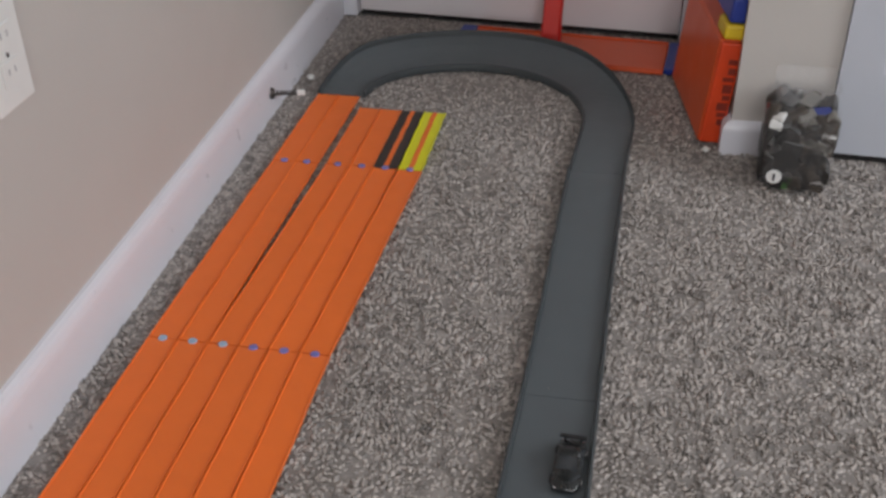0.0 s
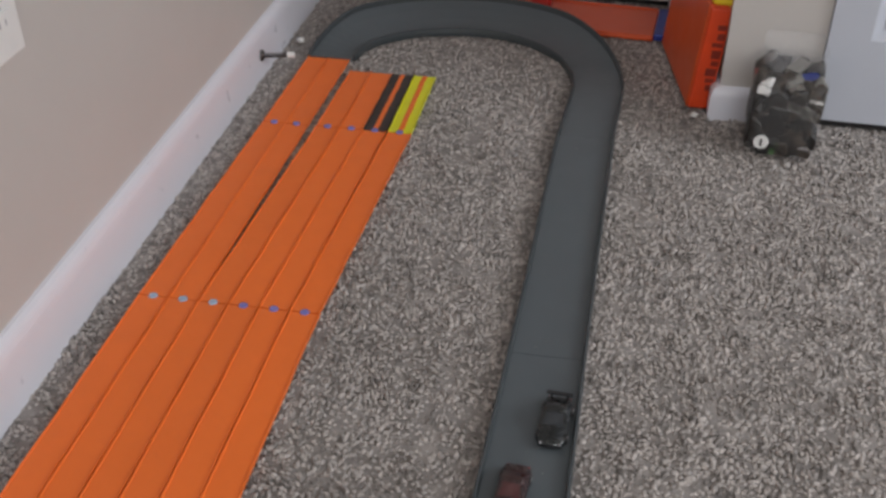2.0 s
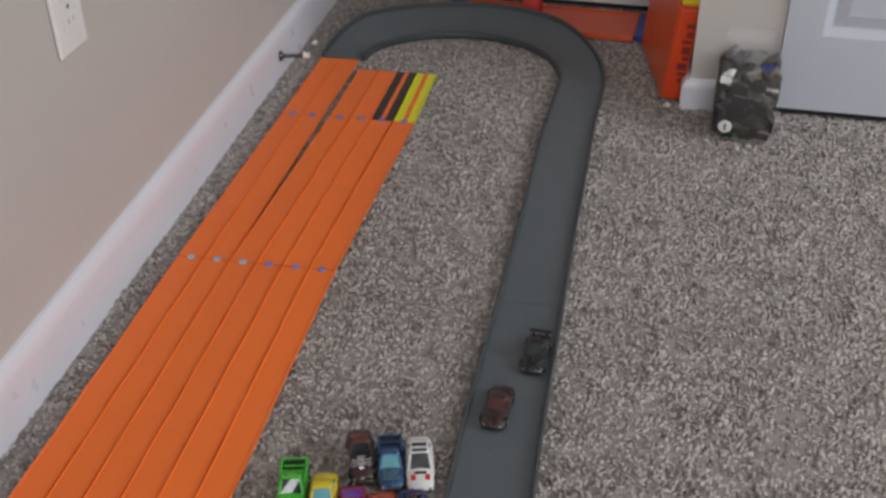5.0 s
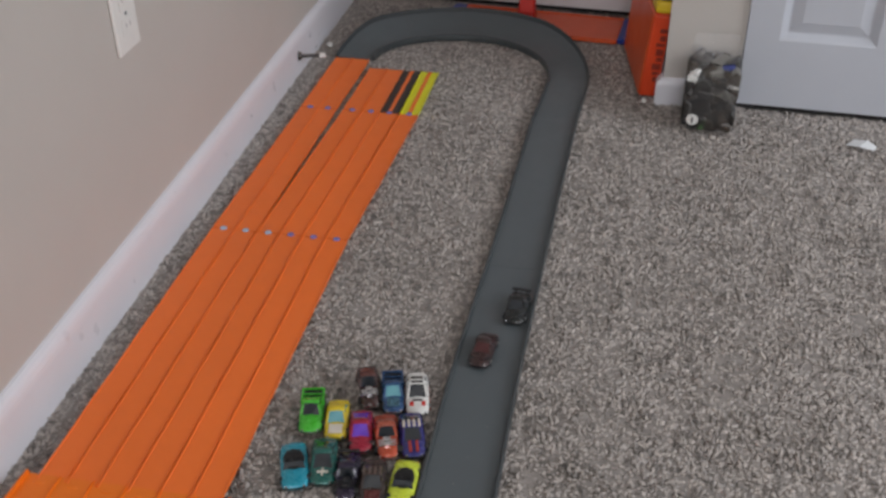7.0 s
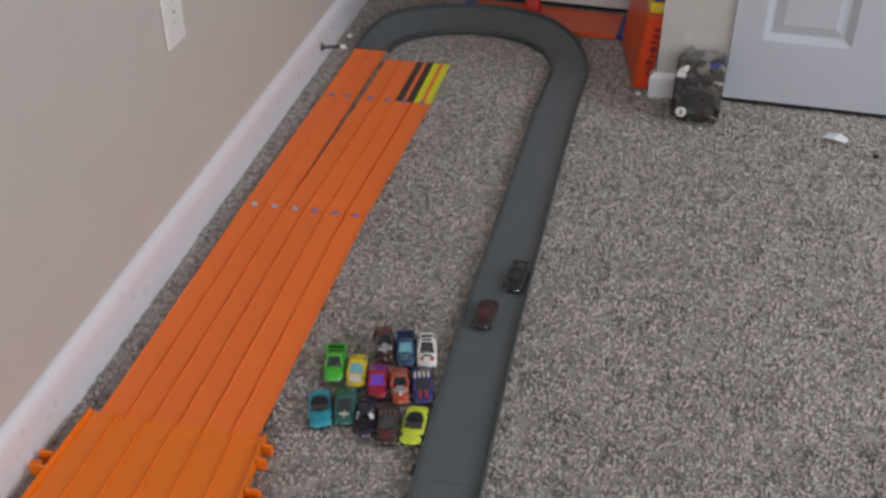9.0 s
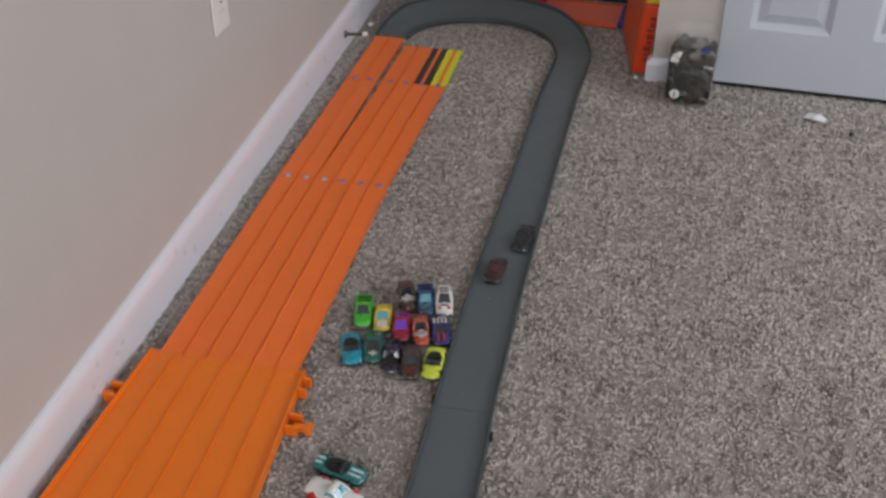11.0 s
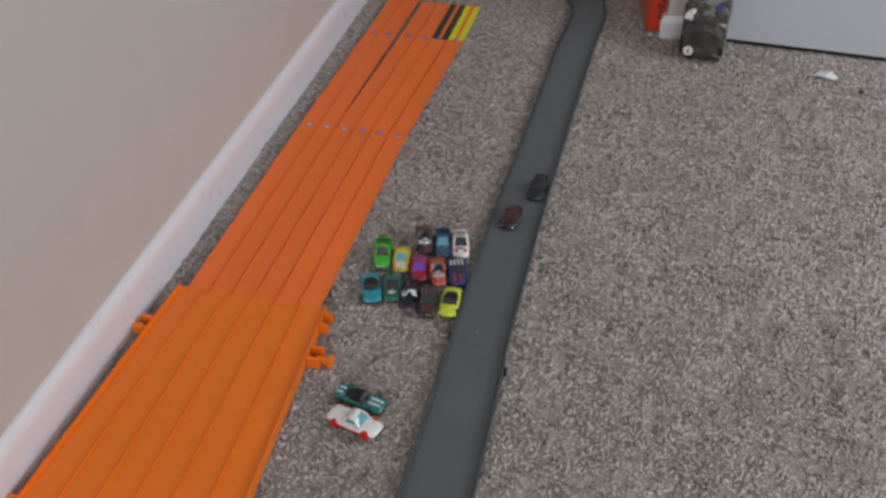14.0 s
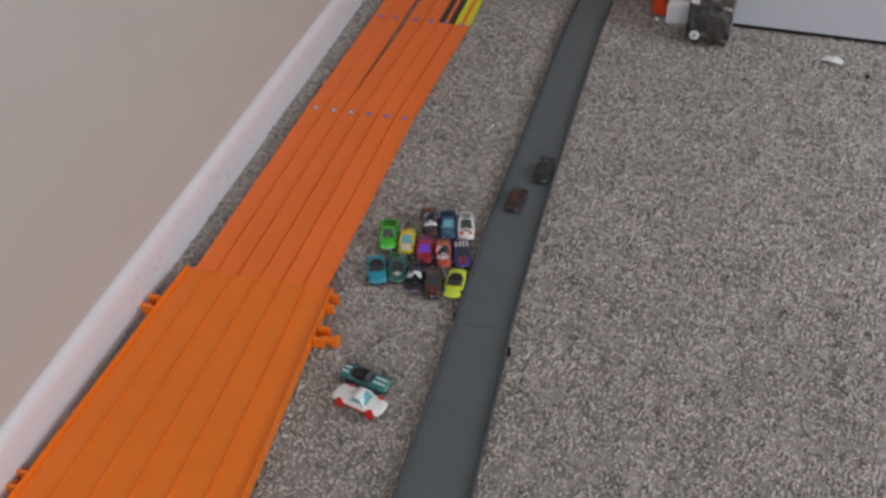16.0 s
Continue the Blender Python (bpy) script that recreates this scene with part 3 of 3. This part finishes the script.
def toy_car(label, m, colour, style="coupe", length=0.074, width=0.031, height=0.021, glass=GLASS, wheel_r=0.0058, accents=(), lift=0.0, rim=CHROME, tyre=TYRE, roof=None, metal=0.25):
    """The nose points along -y. style: coupe, convertible, pickup, hotrod, fastback."""
    body_paint = paint(label.split()[0] + "_car_paint", colour, metal)
    car = thing("toy_car", label, "toy car", m, group="small die-cast toy cars")
    h, w, lo = length / 2, width / 2, 0.0032 + lift
    belt, nose, tail = lo + height * 0.46, lo + height * 0.34, lo + height * 0.44
    if style == "hotrod":
        shape = [(-1, 0.60, nose * 0.9), (-0.93, 0.74, nose), (-0.45, 0.80, belt), (-0.2, 0.9, belt), (0.3, 0.98, belt * 1.03), (0.75, 1.0, tail * 1.04), (0.96, 0.92, tail), (1, 0.85, tail * 0.8)]
    elif style == "fastback":
        shape = [(-1, 0.46, nose * 0.66), (-0.97, 0.68, nose * 0.78), (-0.90, 0.86, nose * 0.9), (-0.7, 0.97, nose * 1.05), (-0.35, 1.0, belt), (0.3, 1.0, belt * 1.03), (0.7, 1.0, tail * 1.1), (0.94, 0.93, tail * 1.08), (1, 0.84, tail * 0.9)]
    else:
        shape = [(-1, 0.50, nose * 0.70), (-0.97, 0.72, nose * 0.84), (-0.90, 0.89, nose * 0.98), (-0.7, 0.97, nose * 1.08), (-0.36, 1.0, belt), (0.3, 1.0, belt), (0.72, 0.99, tail), (0.90, 0.92, tail * 0.97), (0.97, 0.78, tail * 0.9), (1, 0.60, tail * 0.78)]
    body = part("body", loft([ring(w * f, lo, z, h * y) for y, f, z in shape]), body_paint, car, smooth=True)
    part("chassis", box(-w * 0.84, w * 0.84, -h * 0.93, h * 0.93, lo - 0.0012, lo + 0.002, 0.0008), BLACK, car)
    top = lo + height
    if style == "convertible":
        well = tube(1.0, 1.0, 1.0, 24)
        bmesh.ops.scale(well, verts=well.verts, vec=(w * 0.76, h * 0.46, 0.006))
        bmesh.ops.translate(well, verts=well.verts, vec=(0, h * 0.12, belt - 0.0006))
        part("cockpit", well, BLACK, body, "black open cockpit")
        for s in (-1, 1):
            part("seat", box(s * w * 0.36 - 0.0042, s * w * 0.36 + 0.0042, h * 0.04, h * 0.22, belt, belt + 0.0045, 0.0014), BLACK, body)
        screen = loft([[(-w * 0.80, -h * 0.30, belt), (w * 0.80, -h * 0.30, belt), (w * 0.80, -h * 0.27, belt), (-w * 0.80, -h * 0.27, belt)], [(-w * 0.66, -h * 0.12, belt + 0.007), (w * 0.66, -h * 0.12, belt + 0.007), (w * 0.66, -h * 0.10, belt + 0.007), (-w * 0.66, -h * 0.10, belt + 0.007)]])
        part("windscreen", screen, glass, body)
        part("tonneau", box(-w * 0.52, w * 0.52, h * 0.36, h * 0.54, belt - 0.001, belt + 0.0030, 0.0014), BLACK, body, "folded black soft top")
    else:
        if style == "pickup":
            a, b, c, d = -0.36, -0.12, 0.16, 0.24
        elif style == "ute":
            a, b, c, d = -0.38, -0.16, 0.14, 0.22
        elif style == "hotrod":
            a, b, c, d = -0.16, -0.02, 0.42, 0.55
        elif style == "fastback":
            a, b, c, d = -0.40, -0.05, 0.30, 0.88
        else:
            a, b, c, d = -0.34, -0.06, 0.38, 0.66
        cabin = loft([ring(w * 0.90, belt - 0.001, belt + 0.0002, h * a, 0), ring(w * 0.72, belt - 0.001, top - 0.0006, h * b), ring(w * 0.72, belt - 0.001, top - 0.0006, h * c), ring(w * 0.88, belt - 0.001, belt + 0.0004, h * d, 0)])
        part("window_glass", cabin, glass, body, smooth=False)
        part("roof", loft([ring(w * 0.69, top - 0.0020, top, h * (b + 0.02), 0.0008, 0.97), ring(w * 0.71, top - 0.0020, top + 0.0004, h * (b + c) / 2, 0.0008, 0.97), ring(w * 0.69, top - 0.0020, top, h * (c - 0.01), 0.0008, 0.97)]), roof or body_paint, body, smooth=True)
        for s in (-1, 1):
            for y0, y1 in ((a, b), (d, c)):
                p, q = Vector((s * w * 0.80, h * y0, belt)), Vector((s * w * 0.64, h * y1, top - 0.001))
                part("pillar", loft([[p + Vector((dx, dy, 0)) for dx, dy in ((-0.0012, -0.0012), (0.0012, -0.0012), (0.0012, 0.0012), (-0.0012, 0.0012))], [q + Vector((dx, dy, 0)) for dx, dy in ((-0.0012, -0.0012), (0.0012, -0.0012), (0.0012, 0.0012), (-0.0012, 0.0012))]]), body_paint, body)
        if style == "pickup":
            part("load_bed", box(-w * 0.74, w * 0.74, h * 0.28, h * 0.92, belt - 0.002, belt + 0.0018, 0.0005), BLACK, body, "black open load bed")
            for s in (-1, 1):
                part("bed_side", box(min(s * w * 0.78, s * w * 0.97), max(s * w * 0.78, s * w * 0.97), h * 0.26, h * 0.96, belt - 0.002, belt + 0.0045, 0.001), body_paint, body)
            part("tailgate", box(-w * 0.9, w * 0.9, h * 0.93, h * 0.985, belt - 0.002, belt + 0.0042, 0.001), body_paint, body)
            for y in (0.42, 0.62):
                part("bed_bar", box(-w * 0.72, w * 0.72, h * y, h * (y + 0.07), belt + 0.002, belt + 0.004, 0.0006), body_paint, body)
    for s in (-1, 1):
        lamp = tube(0.0022, 0.0019, 0.0014, 12, "y", 0.0003)
        part("headlight", lamp, CHROME, body, place=pose(s * w * 0.62, -h * 0.965, nose * 0.72))
        part("tail_light", box(-0.003, 0.003, -0.0006, 0.0006, -0.0012, 0.0012, 0.0003), RED, body, place=pose(s * w * 0.58, h * 0.985, tail * 0.72))
    part("bumper", box(-w * 0.72, w * 0.72, -h * 1.012, -h * 0.97, lo + 0.001, lo + 0.0042, 0.0008), CHROME if style in ("hotrod", "pickup") else BLACK, body)
    for kind, m2 in accents:
        if kind == "engine":
            part("engine", box(-0.0052, 0.0052, -h * 0.70, -h * 0.26, nose, belt + 0.0060, 0.0014), m2, body, "exposed engine")
            part("air_scoop", box(-0.0036, 0.0036, -h * 0.56, -h * 0.38, belt + 0.0060, belt + 0.0092, 0.001), m2, body)
            for s in (-1, 1):
                for i in range(3):
                    part("exhaust_pipe", tube(0.0012, 0.0012, 0.007, 8, "x"), m2, body, place=pose(s * 0.008, -h * (0.36 + 0.12 * i), belt + 0.001))
        elif kind == "stripes":
            for s in (-1, 1):
                part("stripe", box(s * w * 0.28 - 0.0019, s * w * 0.28 + 0.0019, -h * 0.90, -h * 0.40, belt - 0.0009, belt + 0.0016, 0.0002), m2, body)
                part("stripe", box(s * w * 0.28 - 0.0019, s * w * 0.28 + 0.0019, h * 0.66, h * 0.93, tail - 0.001, tail + 0.0016, 0.0002), m2, body)
        elif kind == "roof_bars":
            for i in range(4):
                x = w * 0.62 * (i - 1.5) / 1.5
                part("roof_stripe", box(x - 0.0015, x + 0.0015, h * -0.02, h * 0.32, top, top + 0.0016, 0.0002), m2, body)
        elif kind == "louvres":
            for i in range(3):
                part("louvre", box(-w * 0.62, w * 0.62, h * (0.40 + 0.16 * i), h * (0.48 + 0.16 * i), belt + 0.003 + 0.0016 * (2 - i), belt + 0.0062 + 0.0016 * (2 - i), 0.0005), m2, body)
        elif kind == "spoiler":
            part("spoiler", box(-w * 0.92, w * 0.92, h * 0.86, h * 1.0, tail + 0.005, tail + 0.0068, 0.0006), m2, body)
            for s in (-1, 1):
                part("spoiler_post", box(s * w * 0.55 - 0.001, s * w * 0.55 + 0.001, h * 0.88, h * 0.94, tail - 0.001, tail + 0.0055), m2, body)
        elif kind == "hood_panel":
            part("hood_decal", box(-w * 0.56, w * 0.56, -h * 0.86, -h * 0.42, nose + 0.0008, belt + 0.0012, 0.0004), m2, body)
        elif kind == "side":
            for s in (-1, 1):
                part("side_stripe", box(min(s * w * 0.96, s * w * 1.02), max(s * w * 0.96, s * w * 1.02), -h * 0.75, h * 0.8, lo + 0.0012, lo + height * 0.2, 0.0003), m2, body)
        elif kind == "roof_slots":
            for y in (0.02, 0.24):
                part("roof_slot", box(-w * 0.50, w * 0.50, h * y, h * (y + 0.09), top, top + 0.0019, 0.0003), m2, body)
        elif kind == "hood_lamps":
            for s in (-1, 1):
                part("hood_lamp", box(s * w * 0.5 - 0.0028, s * w * 0.5 + 0.0028, -h * 0.72, -h * 0.54, nose + 0.0006, belt + 0.0004, 0.0008), m2, body)
            part("hood_vent", box(-w * 0.42, w * 0.42, -h * 0.52, -h * 0.44, belt - 0.001, belt + 0.0012, 0.0003), BLACK, body)
        elif kind == "cross":
            part("hood_mark", box(-w * 0.42, w * 0.42, -h * 0.60, -h * 0.54, belt - 0.001, belt + 0.0014, 0.0002), m2, body)
            part("hood_mark", box(-w * 0.07, w * 0.07, -h * 0.72, -h * 0.42, belt - 0.001, belt + 0.0015, 0.0002), m2, body)
    for s in (-1, 1):
        for y in (-0.60, 0.60):
            wheel(car, s * (w - 0.0022), h * y, wheel_r, 0.0062, tyre, rim)
    return car


RED_GLASS = mat("red_tinted_window", (0.075, 0.016, 0.018), 0.1, vary=0.02, coat=0.5)
PURPLE_GLASS = mat("purple_tinted_window", (0.16, 0.05, 0.55), 0.1, vary=0.02, coat=0.5)
CREAM = mat("cream_decal", (0.72, 0.66, 0.58), 0.4)
ICE = mat("pale_blue_stripe", (0.50, 0.66, 0.70), 0.35)
DULL_RED = mat("dull_red_decal", (0.42, 0.05, 0.03), 0.4)
GOLD = mat("bronze_rim", (0.42, 0.26, 0.08), 0.3, 0.9)
Z = 0.002
toy_car("green toy pickup with a black open bed, parked among the cars", pose(0.3745, 0.586, Z, 0, 0, 12), (0.06, 0.50, 0.03), "pickup", 0.078, 0.033, 0.024, roof=None, metal=0.1)
toy_car("yellow toy coupe with a pale window, parked among the cars", pose(0.4125, 0.577, Z, 0, 0, 11), (0.72, 0.55, 0.02), "coupe", 0.072, 0.032, 0.022, GLASS_BLUE, rim=GOLD, metal=0.1, accents=[("hood_panel", CREAM)])
toy_car("dark brown toy hot rod with chrome engine, parked in rows", pose(0.439, 0.648, Z, 0, 0, 18), (0.045, 0.018, 0.016), "hotrod", 0.078, 0.031, 0.026, accents=[("engine", CHROME)], roof=paint("maroon_roof_paint", (0.11, 0.035, 0.03)))
toy_car("dark blue toy pickup with metallic nose, parked in rows", pose(0.4755, 0.643, Z, 0, 0, 14), (0.025, 0.085, 0.22), "pickup", 0.077, 0.031, 0.022, GLASS_BLUE, accents=[("hood_panel", paint("steel_blue_paint", (0.10, 0.22, 0.30), 0.6))])
toy_car("white toy rally car with red lamps, parked among the cars", pose(0.5095, 0.646, Z, 0, 0, 13), (0.78, 0.78, 0.76), "coupe", 0.080, 0.033, 0.025, accents=[("louvres", WHITE), ("roof_slots", BLACK), ("side", DULL_RED), ("hood_lamps", RED)], metal=0.0)
toy_car("red toy sports car with a violet windscreen, parked among the cars", pose(0.4505, 0.560, Z, 0, 0, 13), (0.40, 0.012, 0.045), "fastback", 0.074, 0.032, 0.020, PURPLE_GLASS)
toy_car("orange-red toy hot rod with chrome engine, parked in rows", pose(0.4865, 0.556, Z, 0, 0, 17), (0.50, 0.075, 0.03), "hotrod", 0.076, 0.033, 0.024, accents=[("engine", CHROME)], roof=paint("rust_roof_paint", (0.42, 0.10, 0.06)))
toy_car("navy blue toy car with pale roof stripes, parked among the cars", pose(0.5195, 0.565, Z, 0, 0, 17), (0.03, 0.03, 0.20), "fastback", 0.078, 0.033, 0.021, accents=[("roof_bars", CREAM), ("stripes", DULL_RED)])
toy_car("turquoise toy convertible with black cockpit, parked among the cars", pose(0.3810, 0.484, Z, 0, 0, 19), (0.012, 0.30, 0.42), "convertible", 0.078, 0.036, 0.021, metal=0.1)
toy_car("dark green toy coupe with white hood marks, parked among the cars", pose(0.4170, 0.497, Z, 0, 0, 12), (0.015, 0.13, 0.11), "fastback", 0.078, 0.034, 0.021, accents=[("cross", CREAM)])
toy_car("black and violet toy racing car, parked among the cars", pose(0.4535, 0.478, Z, 0, 0, 10), (0.022, 0.014, 0.04), "hotrod", 0.076, 0.031, 0.020, accents=[("engine", BLACK), ("spoiler", BLACK)])
toy_car("dark brown toy muscle car with dull red hood, parked in rows", pose(0.4890, 0.471, Z, 0, 0, 11), (0.040, 0.022, 0.018), "coupe", 0.080, 0.034, 0.022, accents=[("hood_panel", paint("dull_red_hood_paint", (0.13, 0.03, 0.028))), ("roof_bars", paint("faded_stripe_paint", (0.16, 0.12, 0.10)))])
toy_car("yellow-green toy convertible with black cockpit beside the grey track", pose(0.5270, 0.478, Z, 0, 0, 3), (0.62, 0.74, 0.05), "convertible", 0.078, 0.035, 0.019, metal=0.1)
toy_car("teal toy convertible with pale hood stripes, parked beside a white car", pose(0.442, 0.214, Z, 0, 0, 75), (0.02, 0.19, 0.19), "convertible", 0.086, 0.035, 0.020, accents=[("stripes", ICE)])
toy_car("white toy muscle car with red sides, parked beside a teal convertible", pose(0.449, 0.162, Z, 0, 0, 74), (0.80, 0.80, 0.80), "ute", 0.090, 0.036, 0.021, GLASS_BLUE, accents=[("side", RED)], rim=RED, tyre=RED, metal=0.0, lift=0.004, wheel_r=0.0085)
toy_car("black toy racing car standing on the grey track", pose(0.6215, 0.868, 0.0045, 0, 0, -4), (0.010, 0.013, 0.014), "coupe", 0.076, 0.033, 0.020, accents=[("spoiler", BLACK)])
toy_car("dark maroon toy car standing on the grey track", pose(0.5860, 0.757, 0.0045, 0, 0, -5), (0.040, 0.016, 0.016), "coupe", 0.074, 0.032, 0.019, RED_GLASS)
